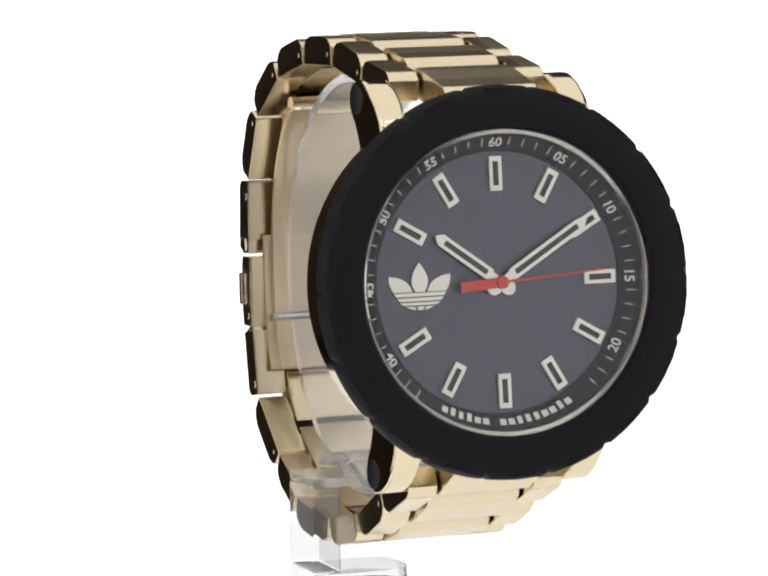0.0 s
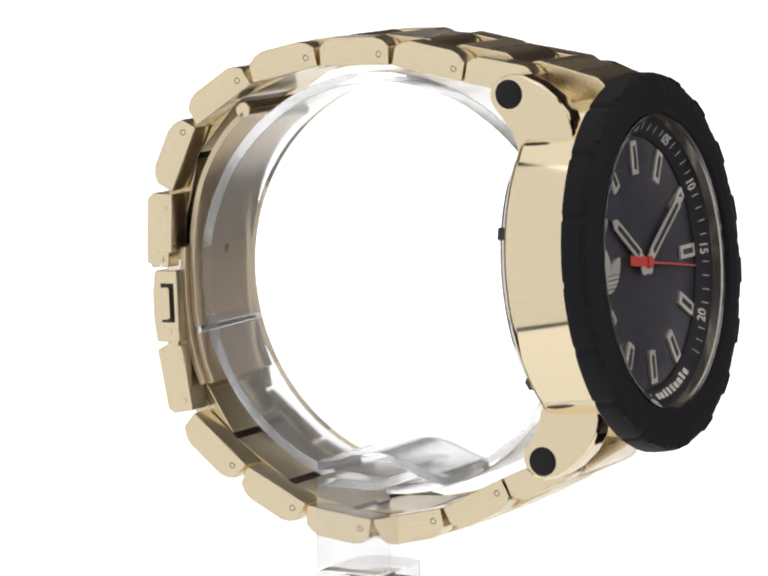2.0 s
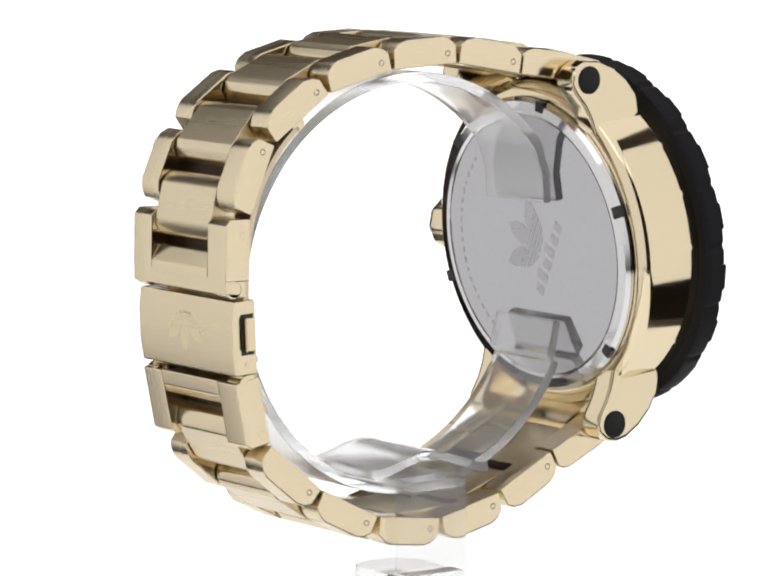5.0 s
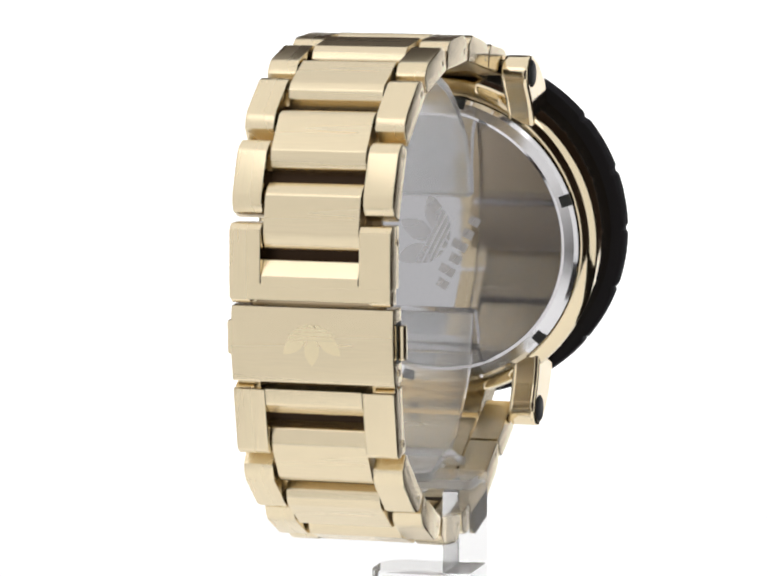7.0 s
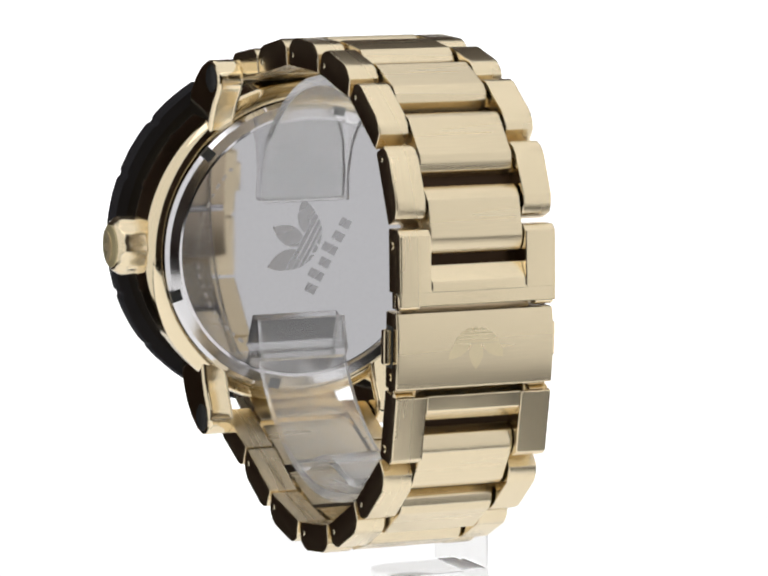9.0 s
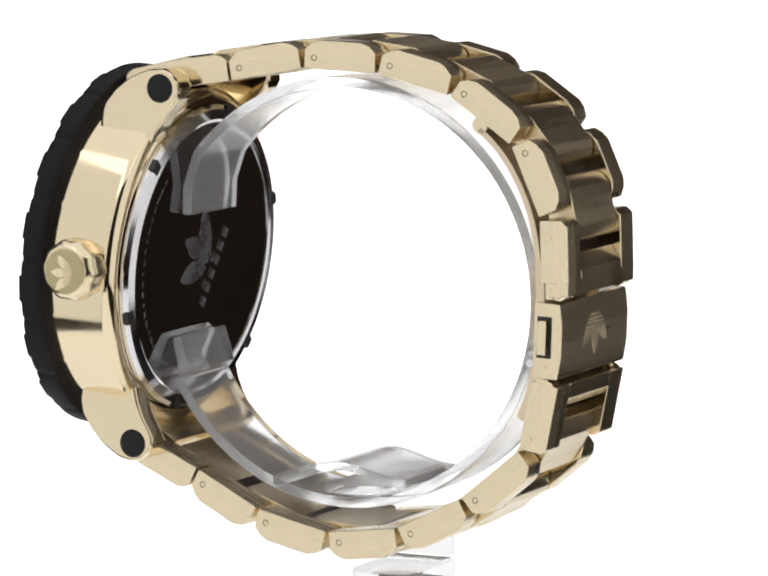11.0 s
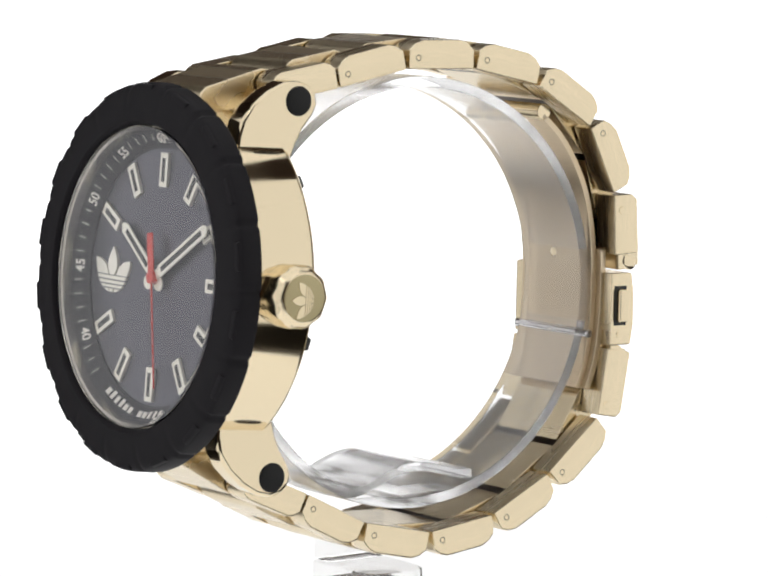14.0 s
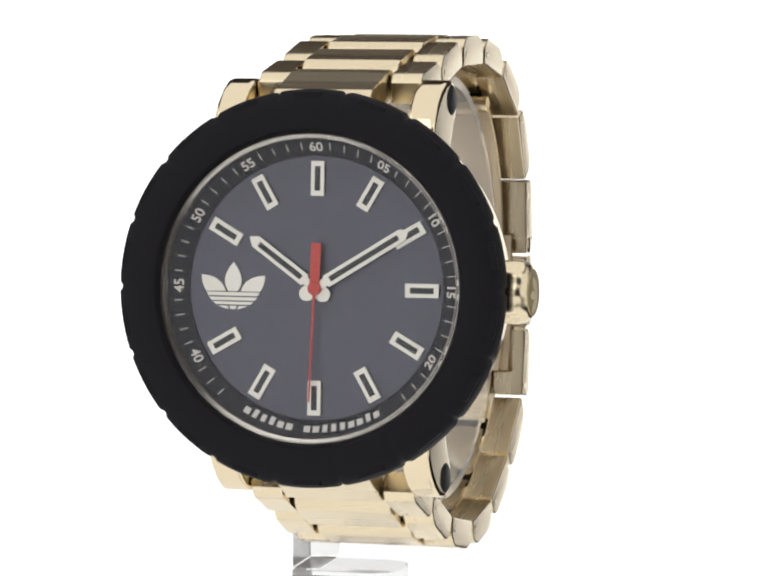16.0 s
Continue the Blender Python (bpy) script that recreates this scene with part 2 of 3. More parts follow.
def case():
    prof = [(19.2, 1.2), (21.9, 1.2), (22.3, 0.9), (22.35, -7.2), (21.9, -8.0), (20.9, -8.6), (20.2, -8.6), (20.2, -7.0), (19.2, -7.0)]
    body = part("case", lathe(prof, 160, closed=True), GOLD, watch, "polished gold steel case band", FACE, 24)
    lug = [(13.5, -0.6), (18.2, -0.6), (20.4, -1.2), (22.4, -2.6), (24.2, -4.7), (25.4, -7.0), (25.7, -9.0), (25.2, -10.6), (24.2, -11.6),
           (22.9, -11.9), (21.6, -11.4), (19.8, -10.1), (18.0, -9.2), (15.8, -8.5), (13.5, -8.2)]
    for sy in (1, -1):
        for sx in (1, -1):
            a, b = (10.45, 14.1) if sx > 0 else (-14.1, -10.45)
            pts = [(v * sy, w) for v, w in lug]
            part("lug", prism(pts, a, b, 0.75, segments=4), GOLD, body, "polished gold lug")
            plug = lathe([(0, 0.25), (1.55, 0.25), (1.85, 0.05), (1.9, -0.6), (0, -0.6)], 40)
            m = Matrix.Translation((14.1 * sx, 23.2 * sy, -9.05)) @ pose(0, 0, 0, 0, 90 * sx, 0)
            part("lug_plug", plug, PLUG, body, "black round plug", m)
    # silver back ring with notches, and the smoked mirror in it
    ring = lathe([(17.9, -8.4), (20.1, -8.4), (20.1, -9.2), (19.6, -9.7), (18.3, -9.9), (17.9, -9.7)], 120, closed=True)
    back = part("back_ring", ring, STEEL, watch, "polished steel case-back ring", FACE)
    for i in range(6):
        a = radians(60 * i + 12)
        b = prism(rect(-0.8, 0.8, 18.7, 20.2), -9.85, -9.0, 0.1, axis="z")
        part("notch", b, SLOT, back, "", pose(0, 0, 0, 0, 0, math.degrees(a)))
    disc = part("back_glass", lathe([(0, -9.55), (17.8, -9.55), (17.95, -9.4), (17.95, -8.6), (0, -8.6)], 96), BACK, watch, "smoked mirror case back", FACE)
    sign = leaf_sign(10.5, 0.03)
    part("back_sign", sign, ETCH, disc, "etched grey leaf sign", Matrix.Translation((0.8, 0.6, -9.56)) @ pose(0, 0, 0, 0, 180, 0) @ pose(0, 0, 0, 0, 0, 62))
    for i in range(6):
        h = 1.0 if i in (1, 3) else 0.72
        part("back_bar", prism(rect(-0.62, 0.62, -0.8, 2.2 * h - 0.8), 0, 0.02, 0, axis="z"), ETCH, disc, "",
             Matrix.Translation((0.8, 0.6, -9.56)) @ pose(0, 0, 0, 0, 180, 0) @ pose(0, 0, 0, 0, 0, 62) @ Matrix.Translation((-5.0 + i * 2.0, -4.7, 0)))
    for i in range(22):
        a = 205 + i * 5.2
        h = 0.42 if i % 3 else 0.25
        part("back_print", prism(rect(-h, h, 15.3, 15.75), -9.58, -9.555, axis="z"), ETCH, disc, "", pose(0, 0, 0, 0, 0, a))
    return body


def bezel():
    def wob(u, r, z):
        if r < 22.5:
            return 0.0
        k = (u * 18) % 1.0
        return -0.28 if k < 0.08 else 0.0
    prof = [(18.75, 2.0), (18.95, 3.9), (19.4, 4.45), (20.6, 4.6), (22.7, 4.35), (23.7, 3.85), (24.1, 3.3), (24.2, 1.3), (23.9, 0.8), (22.4, 0.75), (20.0, 1.0)]
    b = part("bezel", lathe(prof, 360, wob, closed=True), RUBBER, watch, "matte black notched silicone bezel", RING, 35)
    # low pads on the sloping front
    for i in range(18):
        pad = prism([(21.7, -1.7), (23.9, -1.9), (23.9, 1.9), (21.7, 1.7)], 3.3, 4.16, 0.3, axis="z", taper=0.06)
        part("pad", pad, RUBBER, b, "", pose(0, 0, 0, 0, 0, 20 * i + 11))
    rim = lathe([(18.15, 1.7), (18.75, 1.7), (18.8, 3.1), (18.5, 3.15), (18.2, 3.0)], 128, closed=True)
    part("rehaut_rim", rim, RIM, watch, "thin polished steel rim", RING)
    glass = part("crystal", lathe([(0, 4.15), (18.2, 4.15), (18.7, 3.9), (18.7, 3.2), (0, 3.2)], 96), CRYSTAL, watch, "clear flat mineral crystal", RING)
    glass.visible_shadow = False


def lettering(text, size, mat, parent, at, label=""):
    cu = bpy.data.curves.new("numeral", "FONT")
    cu.body, cu.size, cu.align_x, cu.align_y = text, size * MM, "CENTER", "CENTER"
    cu.extrude, cu.offset = 0.00002, 0.00003
    tmp = new("numeral_tmp", cu)
    me = bpy.data.meshes.new_from_object(tmp.evaluated_get(bpy.context.evaluated_depsgraph_get()))
    bpy.data.objects.remove(tmp)
    me.name = "numeral"
    me.materials.clear()
    me.materials.append(mat)
    return part("numeral", me, mat, parent, label, at)


def clock(angle):
    """A turn that brings twelve o'clock to this many degrees, clockwise."""
    return pose(0, 0, 0, 0, 0, -angle)


def dial():
    d = part("dial", lathe([(0, 0), (16.4, 0), (16.4, -0.5), (0, -0.5)], 96), DIAL, watch, "charcoal dial with ivory baton markers", FACE)
    fl = part("flange", lathe([(16.0, 0.05), (16.05, 0.25), (18.3, 1.7), (18.4, 2.2), (18.6, 2.2), (18.6, -0.4), (16.0, -0.4)], 128, closed=True), FLANGE, watch,
              "black sloping minute ring", RING)
    for k in range(12):
        if k == 9:
            continue
        outer = prism(rect(-0.86, 0.86, 11.2, 15.45), 0.02, 0.5, 0.12, axis="z")
        ix = part("hour_marker", outer, LUME, d, "ivory framed baton", clock(30 * k))
        part("slot", prism(rect(-0.36, 0.36, 11.85, 14.8), 0.49, 0.52, axis="z"), SLOT, ix, "dark slot")
    sign = part("leaf_sign", leaf_sign(8.2, 0.35), LUME, d, "ivory three-leaf sign", Matrix.Translation((-10.55, -0.6, 0.02)))
    slope = math.degrees(math.atan2(1.45, 2.25))
    for text, a, flip in (("60", 0, 0), ("05", 30, 0), ("10", 60, 0), ("15", 90, 0), ("20", 120, 1), ("40", 240, 1), ("45", 270, 0), ("50", 300, 0), ("55", 330, 0)):
        at = clock(a) @ Matrix.Translation((0, 17.1, 1.02)) @ pose(0, 0, 0, slope, 0, 0) @ pose(0, 0, 0, 0, 0, 180 * flip)
        lettering(text, 1.75, PRINT, fl, at)
    for i in range(60):
        if i % 5 == 0 or 23 < i < 37:
            continue
        at = clock(6 * i) @ Matrix.Translation((0, 17.3, 1.16)) @ pose(0, 0, 0, slope, 0, 0)
        part("minute_tick", prism(rect(-0.05, 0.05, -0.55, 0.5), -0.01, 0.02, axis="z"), PRINT, fl, "", at)
    # the maker's name as plain bars, sixteen of them with one gap
    heights = (0.7, 1.15, 0.9, 1.15, 0.7, 0.7, 0, 0.7, 0.7, 0.95, 1.0, 0.95, 0.7, 0.7, 1.1, 0.7)
    for i, h in enumerate(heights):
        if not h:
            continue
        a = 180 + 28.5 - i * 3.8
        at = clock(a) @ Matrix.Translation((0, 17.1, 1.02)) @ pose(0, 0, 0, slope, 0, 0)
        w = 0.40 if h < 0.9 else 0.30
        part("name_bar", prism(rect(-w, w, -h * 0.62, 0.42), -0.01, 0.03, axis="z"), PRINT, fl, "", at)
    # hands
    def framed(length, start, name, lift, angle, label):
        w = 0.78
        out = [(-w, start), (w, start), (w, length - 0.9), (0.0, length), (-w, length - 0.9)]
        h = part(name, prism(out, lift, lift + 0.22, 0.06, axis="z"), LUME, watch, label, FACE @ clock(angle))
        part("slot", prism([(-0.33, start + 0.6), (0.33, start + 0.6), (0.33, length - 1.5), (-0.33, length - 1.5)], lift + 0.21, lift + 0.24, axis="z"), SLOT, h, "dark slot")
        part("tail", merge(prism(ellipse(0, -1.1, 0.95, 1.05, 24), lift, lift + 0.21, 0.05, axis="z"), prism(rect(-0.5, 0.5, -1, start + 0.2), lift, lift + 0.2, axis="z")), LUME, h)
        return h
    framed(10.4, 1.6, "hour_hand", 0.55, 306, "ivory framed hour hand")
    framed(13.7, 1.6, "minute_hand", 0.8, 58.4, "ivory framed minute hand")
    sec = part("second_hand", prism([(-0.62, -5.5), (0.62, -5.5), (0.62, 0.2), (0.14, 0.9), (0.11, 13.8), (-0.11, 13.8), (-0.14, 0.9), (-0.62, 0.2)], 1.1, 1.26, 0.04, axis="z"),
               RED, watch, "red second hand", FACE @ clock(86))
    part("hub", lathe([(0, 1.45), (0.75, 1.45), (0.8, 1.35), (0.8, 0.5), (0, 0.5)], 32), RED, sec, "")
    return sec


def crown():
    def wob(u, r, z):
        return 0.09 * math.cos(2 * math.pi * u * 10) if r > 3.2 and 0.8 < z < 4.3 else 0.0
    b = lathe([(0, -0.2), (2.6, -0.2), (2.6, 0.3), (3.5, 0.5), (3.85, 1.0), (3.9, 3.3), (3.7, 4.0), (3.2, 4.6), (2.7, 4.8), (0, 4.9)], 144, wob)
    c = part("crown", b, SOFT_GOLD, watch, "polished gold scalloped crown", FACE @ Matrix.Translation((21.2, 0, -4.0)) @ pose(0, 0, 0, 0, 90, 0), 40)
    part("crown_face", lathe([(0, 4.98), (2.7, 4.95), (2.85, 4.85), (2.85, 4.6), (0, 4.6)], 64), SATIN, c, "satin gold crown disc")
    part("crown_sign", leaf_sign(4.4, 0.14), SHADOW_GOLD, c, "", Matrix.Translation((0, -0.3, 4.93)) @ pose(0, 0, 0, 0, 0, 90))


# inner corners of the bracelet's joints, from the upper lugs round to the lower ones
JOINTS_UP = [(-15.7, 21.1), (-5.3, 23.0), (5.1, 22.6), (15.1, 20.1), (23.6, 14.2), (27.5, 5.2), (27.7, -2.9)]
JOINTS_LOW = [(26.4, -14.9), (24.65, -23.8), (16.55, -30.5), (7.6, -35.0), (-2.25, -36.2), (-12.3, -33.9), (-21.0, -29.3)]
THICK = 3.72
CENTRE_W, SIDE_W = 6.2, 10.45


def along(p, q):
    s = Vector((q[0] - p[0], q[1] - p[1]))
    ln = s.length
    s /= ln
    return basis((1, 0, 0), (0, s[0], s[1]), (0, -s[1], s[0]), (0, p[0], p[1])), ln


def link_profile(ln, gap=0.18, ch=2.1, drop=1.25, low=0.0, top=THICK):
    return [(gap, low), (ln - gap, low), (ln - gap, top - drop), (ln - gap - ch * 0.45, top - drop * 0.35), (ln - gap - ch, top),
            (gap + ch, top), (gap + ch * 0.45, top - drop * 0.35), (gap, top - drop)]


def side_pieces(parent, ln, pin_at):
    for sx in (1, -1):
        a, b = (CENTRE_W + 0.30, SIDE_W) if sx > 0 else (-SIDE_W, -CENTRE_W - 0.30)
        sp = part("side_link", prism(link_profile(ln), a, b, 0.28, segments=2), BRUSHED, parent, "brushed gold outer link", smooth=16, flank=FLANK)
        if pin_at is not None:
            pin = lathe([(0, 0.08), (0.26, 0.08), (0.33, 0.0), (0.33, -0.5), (0, -0.5)], 20)
            part("pin", pin, GOLD, sp, "", Matrix.Translation((SIDE_W * sx, pin_at, 1.45)) @ pose(0, 0, 0, 0, 90 * sx, 0))
            part("pin_ring", lathe([(0.33, 0.02), (0.40, 0.02), (0.40, -0.3), (0.33, -0.3)], 20, closed=True), SLOT, sp, "",
                 Matrix.Translation((SIDE_W * sx, pin_at, 1.45)) @ pose(0, 0, 0, 0, 90 * sx, 0))


def bracelet():
    def run(joints, pin_end):
        mids = [((p[0] + q[0]) / 2, (p[1] + q[1]) / 2) for p, q in zip(joints, joints[1:])]
        for i, (p, q) in enumerate(zip(joints, joints[1:])):
            m, ln = along(p, q)
            # the centre piece spans from the middle of this link to that of the next
            # the bar across the gap takes the shade colour
            anchor = part("bracelet_link", prism([(ln * 0.38, 0.3), (ln * 0.62, 0.3), (ln * 0.62, 1.1), (ln * 0.38, 1.1)], -CENTRE_W - 0.3, CENTRE_W + 0.3, 0.1), GAP_SHADE, watch,
                          "gold bracelet link with brushed faces", m)
            side_pieces(anchor, ln, 1.6 if pin_end == 0 else ln - 1.6)
        for p, q in zip(mids, mids[1:]):
            m, ln = along(p, q)
            j = Matrix.Translation((0, 0, 0.35))
            part("centre_link", prism(link_profile(ln, 0.45, 1.7, 1.4, 0.0, THICK), -CENTRE_W, CENTRE_W, 0.2), BRUSHED_X, watch,
                 "brushed gold centre link with bright bevels", m @ j, 16)
        return mids
    up = run(JOINTS_UP[:6], 0)
    low = run(JOINTS_LOW[1:], 1)
    return up, low


def end_links(up, low):
    # pieces that fill the space between the lugs
    for first, mid, tip, turn, root, sy in ((JOINTS_UP[0], up[0], (-33.4, 17.6), (-21.6, 20.4), (-25.4, 19.7), 1),
                                            (JOINTS_LOW[-1], low[-1], (-36.6, -20.0), (-26.2, -26.6), (-29.8, -25.2), -1)):
        m, ln = along(*((tip, turn) if sy > 0 else (turn, tip)))
        part("end_link", prism(link_profile(ln, 0.3, 1.6, 1.2, 0.2, THICK + 0.3), -CENTRE_W, CENTRE_W, 0.25), BRUSHED_X, watch, "brushed gold end piece between the lugs", m, 16)
        m, ln = along(*((turn, mid) if sy > 0 else (mid, turn)))
        part("centre_link", prism(link_profile(ln, 0.6, 1.9, 1.4, 0.3, THICK + 0.3), -CENTRE_W, CENTRE_W, 0.2), BRUSHED_X, watch,
             "brushed gold centre link with bright bevels", m, 16)
        m, ln = along(*((root, first) if sy > 0 else (first, root)))
        for sx in (1, -1):
            a, b = (CENTRE_W + 0.30, SIDE_W) if sx > 0 else (-SIDE_W, -CENTRE_W - 0.30)
            part("end_side", prism(link_profile(ln, 0.15, 1.6, 1.0, 0.0, THICK - 0.1), a, b, 0.25), BRUSHED, watch, "gold end side piece", m, 16, FLANK)


def clasp(up, low):
    # upper and lower frames beside the clasp: a full-width bar with two arms
    for p, q, mid, bar_end in ((JOINTS_UP[5], JOINTS_UP[6], up[-1], 1), (JOINTS_LOW[0], JOINTS_LOW[1], low[0], 0)):
        m, ln = along(p, q)
        lo, hi = (ln * 0.58, ln) if bar_end else (0, ln * 0.40)
        face = [(lo, 0.2), (hi - 0.1, 0.2), (hi - 0.1, THICK), (lo + 2.0, THICK), (lo, THICK - 1.3)] if bar_end else [(lo, 0.2), (hi - 0.1, 0.2), (hi - 0.1, THICK - 1.2), (hi - 1.6, THICK), (lo, THICK)]
        f = part("clasp_frame", prism(face, -CENTRE_W - 0.1, CENTRE_W + 0.1, 0.2), BRUSHED, watch,
                 "brushed gold frame beside the clasp", m)
        if bar_end:
            part("frame_lip", prism([(ln - 0.6, 2.0), (ln + 1.5, 2.0), (ln + 1.5, THICK - 0.1), (ln - 0.6, THICK - 0.02)], -SIDE_W + 0.05, SIDE_W - 0.05, 0.15), BRUSHED, f, "")
        # added plate that closes the opening, with the shade in its colour
        part("gap_plate", prism([(ln * 0.12, 0.1), (ln * 0.88, 0.1), (ln * 0.88, 0.7), (ln * 0.12, 0.7)], -CENTRE_W - 0.3, CENTRE_W + 0.3, 0.08), GAP_SHADE, f, "plate added behind the gap, coloured dark as its shade")
        for sx in (1, -1):
            a, b = (CENTRE_W + 0.1, SIDE_W) if sx > 0 else (-SIDE_W, -CENTRE_W - 0.1)
            prof = [(0.15, 0), (ln - 0.1, 0), (ln - 0.1, THICK), (0.9, THICK), (0.15, THICK - 0.8)] if bar_end else [(0.1, 0), (ln - 0.15, 0), (ln - 0.15, THICK - 0.8), (ln - 0.9, THICK), (0.1, THICK)]
            part("arm", prism(prof, a, b, 0.25), BRUSHED, f, "", flank=FLANK)
            pin = lathe([(0, 0.08), (0.45, 0.08), (0.5, 0.0), (0.5, -0.5), (0, -0.5)], 20)
            part("pin", pin, GOLD, f, "", Matrix.Translation((SIDE_W * sx, 2.2 if bar_end else ln - 1.6, 1.1)) @ pose(0, 0, 0, 0, 90 * sx, 0))
            k0, k1 = (ln - 0.3, ln + 1.9) if bar_end else (-0.5, 0.6)
            block = prism([(k0, 0.5), (k1, 0.5), (k1, 2.2), (k0, 2.2)], (SIDE_W - 3.2) * sx, (SIDE_W - 0.2) * sx, 0.12)
            part("hinge_block", block, FLANK, f, "")
            knuckle = lathe([(0, 0.06), (0.9, 0.06), (1.15, -0.1), (1.15, -2.5), (0, -2.5)], 28)
            part("knuckle", knuckle, GOLD, f, "", Matrix.Translation(((SIDE_W - 0.1) * sx, ln + 0.9 if bar_end else 0.9, 2.3)) @ pose(0, 0, 0, 0, 90 * sx, 0))
        # centre piece that leads into the frame
        pts = (mid, (p[0] + (q[0] - p[0]) * 0.50, p[1] + (q[1] - p[1]) * 0.50)) if bar_end else ((p[0] + (q[0] - p[0]) * 0.50, p[1] + (q[1] - p[1]) * 0.50), mid)
        m2, ln2 = along(*pts)
        part("centre_link", prism(link_profile(ln2, 0.25, 1.8, 1.35, 0.2, THICK + 0.05), -CENTRE_W, CENTRE_W, 0.2), BRUSHED_X, watch, "brushed gold centre link with bright bevels", m2, 16)
    m, ln = along((26.95, -5.0), (26.6, -14.75))
    plate = part("clasp_plate", prism([(0.1, 0.0), (ln - 0.1, 0.0), (ln - 0.1, 3.35), (ln * 0.7, 3.75), (ln * 0.3, 3.75), (0.1, 3.35)], -SIDE_W - 0.1, SIDE_W + 0.1, 0.3), BRUSHED_X, watch,
                 "brushed gold clasp plate", m, 16, FLANK)
    part("clasp_sign", leaf_sign(7.4, 0.03), SHADOW_GOLD, plate, "pale engraved leaf sign", Matrix.Translation((0, 4.2, 3.74)))
    for sx in (1, -1):
        btn = prism([(2.2, 0.8), (6.6, 0.8), (6.6, 2.1), (2.2, 2.1)], SIDE_W * sx, (SIDE_W + 1.1) * sx, 0.35)
        part("push_button", btn, GOLD, plate, "polished gold push button")
        part("button_slot", prism([(1.8, 0.45), (7.0, 0.45), (7.0, 2.4), (1.8, 2.4)], (SIDE_W + 0.07) * sx, (SIDE_W + 0.13) * sx), SLOT, plate, "")
        part("pin", lathe([(0, 0.06), (0.45, 0.06), (0.5, -0.3), (0, -0.3)], 20), GOLD, plate, "", Matrix.Translation(((SIDE_W + 0.12) * sx, 8.2, 1.4)) @ pose(0, 0, 0, 0, 90 * sx, 0))
    # the folding blades inside
    curve = [(18.2, 16.2), (21.1, 13.4), (23.5, 9.8), (25.3, 5.6), (26.3, 0.7), (26.6, -4.8), (26.3, -10.8), (25.2, -16.8), (23.8, -20.4)]
    fine = []
    for i in range(len(curve) - 1):
        for k in range(4):
            p0, p1, p2, p3 = [Vector(curve[max(0, min(len(curve) - 1, i + d))]) for d in (-1, 0, 1, 2)]
            u = k / 4
            fine.append(0.5 * ((2 * p1) + (p2 - p0) * u + (2 * p0 - 5 * p1 + 4 * p2 - p3) * u * u + (3 * p1 - p0 - 3 * p2 + p3) * u ** 3))
    fine.append(Vector(curve[-1]))

    def strip(pts, thick, half):
        off = []
        for i, p in enumerate(pts):
            t = (pts[min(i + 1, len(pts) - 1)] - pts[max(i - 1, 0)]).normalized()
            off.append(Vector((p[0] + t[1] * thick, p[1] - t[0] * thick)))
        return prism([tuple(p) for p in pts] + [tuple(p) for p in off[::-1]], -half, half, 0.12)
    blade = part("clasp_blade", strip(fine, 0.8, 7.6), INNER, watch, "curved brushed gold folding blade inside the clasp", smooth=40)
    part("blade_cover", strip([p + Vector((0.8, -0.1)) for p in fine[18:]], 0.8, 8.6), INNER, blade, "", smooth=40)
    part("blade_end", moved(lathe([(0, 7.6), (1.0, 7.6), (1.1, 7.4), (1.1, -7.4), (1.0, -7.6), (0, -7.6)], 28), Matrix.Translation((0, 18.1, 16.3)) @ pose(0, 0, 0, 0, 90, 0)), GOLD, blade, "")
    # added bright bar: stands for the white background seen through a slit
    bar = lathe([(0, 7.9), (0.5, 7.9), (0.55, 7.8), (0.55, -7.8), (0.5, -7.9), (0, -7.9)], 24)
    part("slit_bar", bar, STEEL, blade, "bright steel bar added in place of a slit that shows white", Matrix.Translation((0, 25.1, -13.2)) @ pose(0, 0, 0, 0, 90, 0))
    part("rivet", lathe([(0, 0.12), (0.55, 0.12), (0.7, 0.0), (0.7, -0.3), (0, -0.3)], 28), GOLD, blade, "", Matrix.Translation((0, 25.75, -3.0)) @ pose(0, 0, 0, 90, 0, 0))
    part("blade_window", prism(rect(-4.2, 4.2, -0.9, 0.9), 0, 0.05, axis="z"), SLOT, blade, "", basis((1, 0, 0), (0, 0.72, -0.7), (0, -0.7, -0.72), (0, 20.6, 13.3)))


# ---- the stand ----
stand = tagged(new("display_stand"), "clear acrylic watch stand with a C-shaped cuff", "stand")


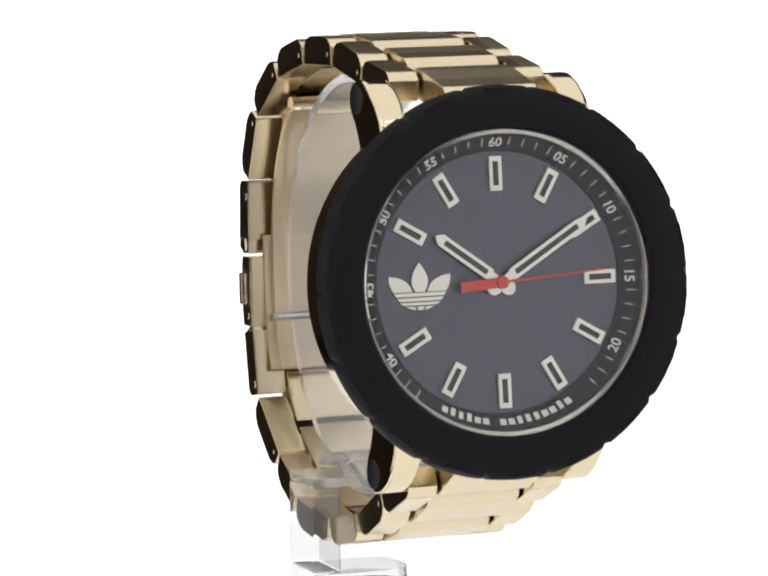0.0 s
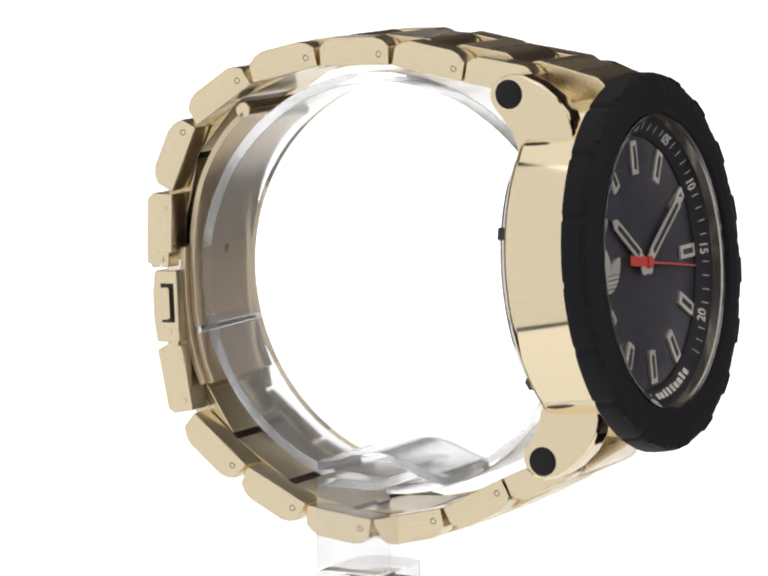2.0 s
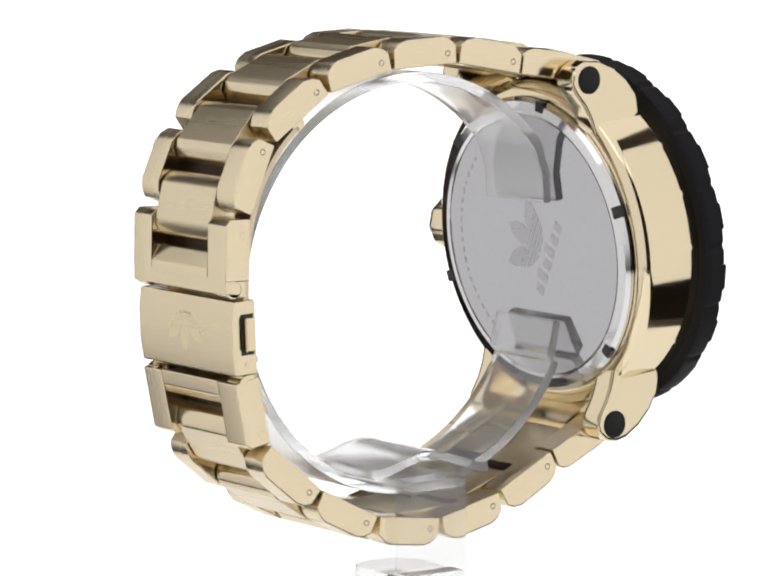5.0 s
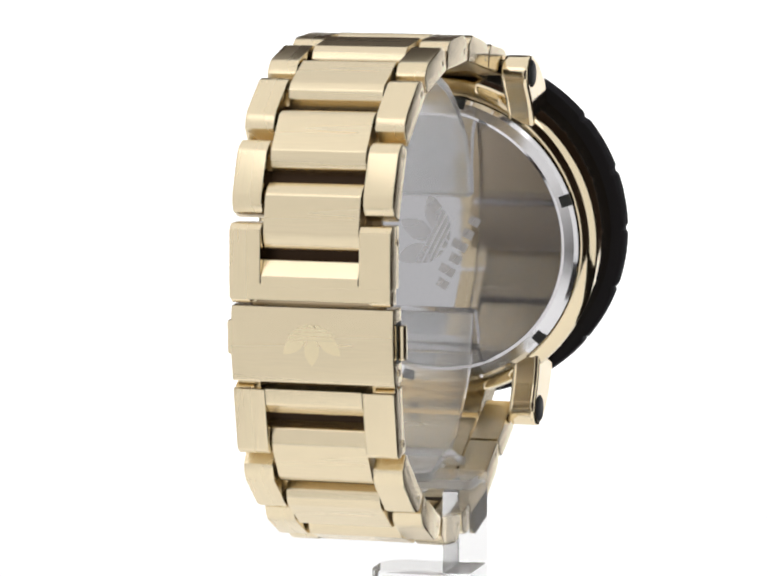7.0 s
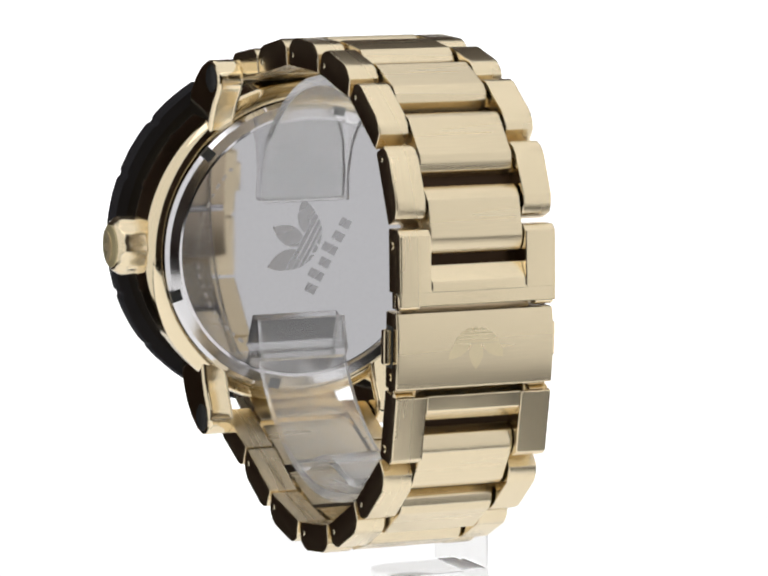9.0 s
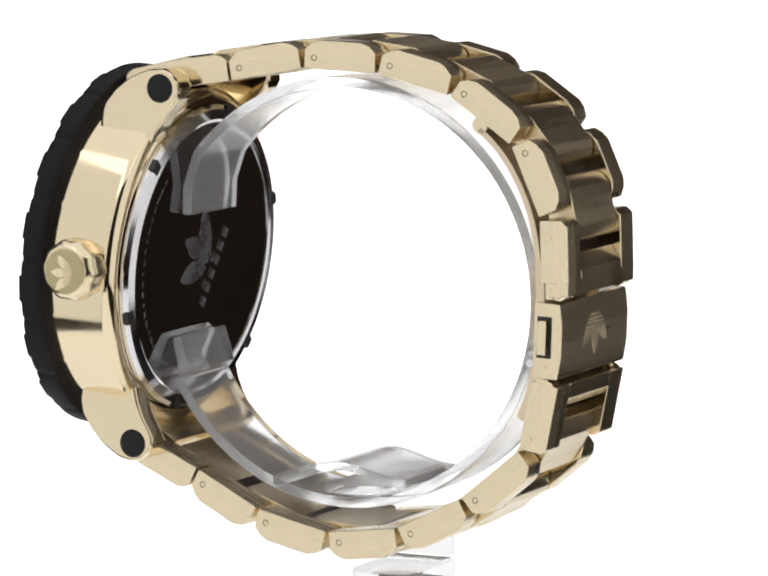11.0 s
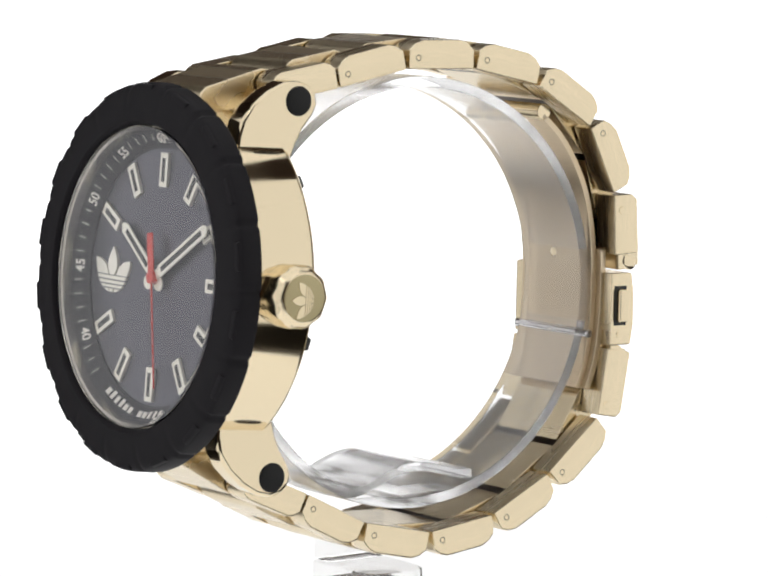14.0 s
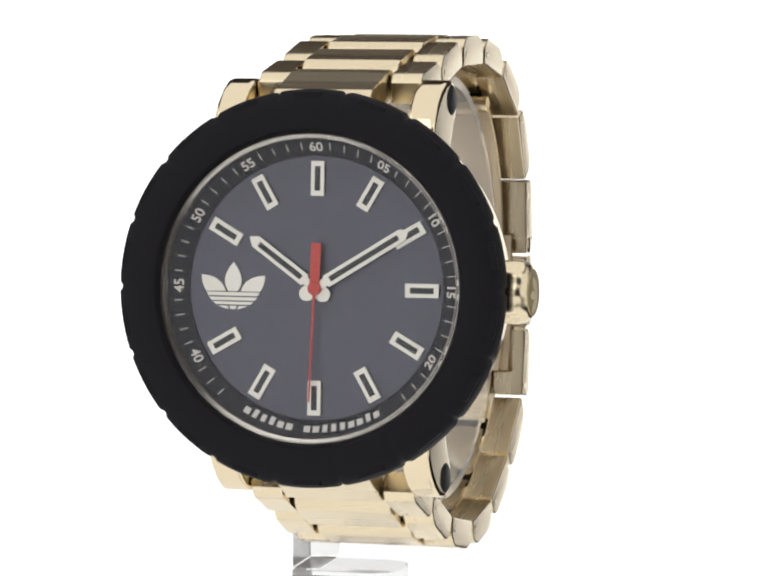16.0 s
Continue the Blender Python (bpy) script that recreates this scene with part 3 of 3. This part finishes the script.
def acrylic_stand():
    cy, cz, r, th = -1.7, -5.9, 27.7, 1.4
    n = 72
    a0, a1 = 141.0, -153.0      # degrees from the back, over the top and under
    pts, inn = [(-24.9, 3.2), (-24.8, 7.0)], [(-23.6, 3.2), (-23.4, 7.0)]
    for i in range(n + 1):
        a = radians(a0 + (a1 - a0) * i / n)
        pts.append((cy + r * math.cos(a), cz + r * math.sin(a)))
        inn.append((cy + (r - th) * math.cos(a), cz + (r - th) * math.sin(a)))
    part("cuff", prism(pts + inn[::-1], -6.2, 6.2, 0.25), ACRYLIC, stand, "clear bent acrylic cuff", smooth=40)
    part("toe", prism([(-26.6, -13.0), (-25.4, -12.6), (-24.0, -17.2), (-25.4, -18.6)], -6.2, 6.2, 0.3), ACRYLIC, stand, "clear turned-up toe of the cuff")
    part("bridge", prism([(-4.5, -31.9), (4.5, -31.9), (4.5, -30.6), (-4.5, -30.6)], -14.0, 6.0, 0.4, segments=3), FROSTED, stand, "clear bar under the cuff")
    top, low = [], []
    for i in range(25):
        u = i / 24
        y = 7.0 - 19.0 * u
        z = -29.4 + 2.1 * math.sin(math.pi * u) ** 2 - 0.8 * u
        top.append((y, z))
        low.append((y, z - 1.2))
    part("saddle", prism(top + low[::-1], -9.0, 6.0, 0.2), ACRYLIC, stand, "clear curved saddle", smooth=40)
    part("post", prism([(-4.5, -43.0), (4.5, -43.0), (4.5, -32.0), (-4.5, -32.0)], -14.0, -10.2, 0.35, segments=3), FROSTED, stand, "clear upright tab")
    foot = [(-14.0, -4.8), (-3.0, -4.8), (-0.9, -3.9), (0.0, -2.0), (0.0, 2.0), (-0.9, 3.9), (-3.0, 4.8), (-14.0, 4.8)]
    part("foot", prism(foot, -45.6, -43.1, 0.3, axis="z"), FROSTED, stand, "clear rounded foot")
    part("stem", lathe([(0, -45.7), (4.2, -45.7), (4.2, -242.0), (0, -242.0)], 48), ACRYLIC, stand, "clear round rod", Matrix.Translation((-5.5, 0, 0)))
    part("foot_disc", lathe([(0, -242.1), (38.0, -242.1), (40.0, -243.5), (40.0, -246.6), (0, -246.6)], 72), ACRYLIC, stand, "clear round foot disc", Matrix.Translation((-3.0, 0, 0)))


case()
bezel()
second = dial()
crown()
UP, LOW = bracelet()
end_links(UP, LOW)
clasp(UP, LOW)
acrylic_stand()

# ---- the turntable's turn: seconds, degrees, millimetres of wobble sideways, away and up ----
TURN = [(0.0, 21.30, 0.43, 1.82, 0.28), (0.5, 31.24, 0.63, 2.59, 0.29), (1.0, 41.48, 0.76, 3.31, 0.28), (1.5, 51.60, 0.83, 3.92, 0.28),
        (2.0, 62.13, 0.82, 4.42, 0.31), (2.5, 72.12, 0.71, 4.76, 0.29), (3.0, 81.80, 0.31, 4.95, 0.18), (3.5, 93.50, -0.12, 4.99, 0.12),
        (4.0, 105.70, -0.54, 4.81, 0.10), (6.5, 154.25, -0.24, 2.17, 0.14), (7.0, 163.88, 0.10, 1.39, 0.07), (7.5, 173.89, 0.27, 0.53, 0.01),
        (8.0, 183.75, 0.45, -0.33, -0.01), (8.5, 193.42, -0.07, -1.16, -0.01), (11.0, 243.66, -1.11, -4.48, 0.32), (11.5, 254.75, -0.67, -4.82, 0.36),
        (12.0, 265.03, -0.26, -4.98, 0.42), (12.5, 274.23, 0.01, -4.99, 0.44), (13.0, 284.84, 0.21, -4.83, 0.41), (13.5, 295.12, 0.40, -4.53, 0.37),
        (14.0, 304.65, 0.57, -4.11, 0.35), (14.5, 315.06, 0.68, -3.53, 0.34), (15.0, 324.60, 0.71, -2.90, 0.35), (15.5, 335.20, 0.70, -2.10, 0.32),
        (16.0, 344.20, 0.54, -1.36, 0.24)]


def motions():
    rows = [(t, HOME @ pose(side * MM, away * MM, rise * MM, 0, 0, a) @ mm(SEAT)) for t, a, side, away, rise in TURN]
    walk(watch, rows)
    walk(stand, [(t, m @ pose(0.6 * MM, 0, 0)) for t, m in rows])
    ticks = []
    for k in range(17):
        turn = mm(FACE @ clock(86 + 6 * k))
        ticks += [(max(0.0, k - 0.7), turn), (min(16.0, k + 0.2), turn)]
    walk(second, ticks)


motions()
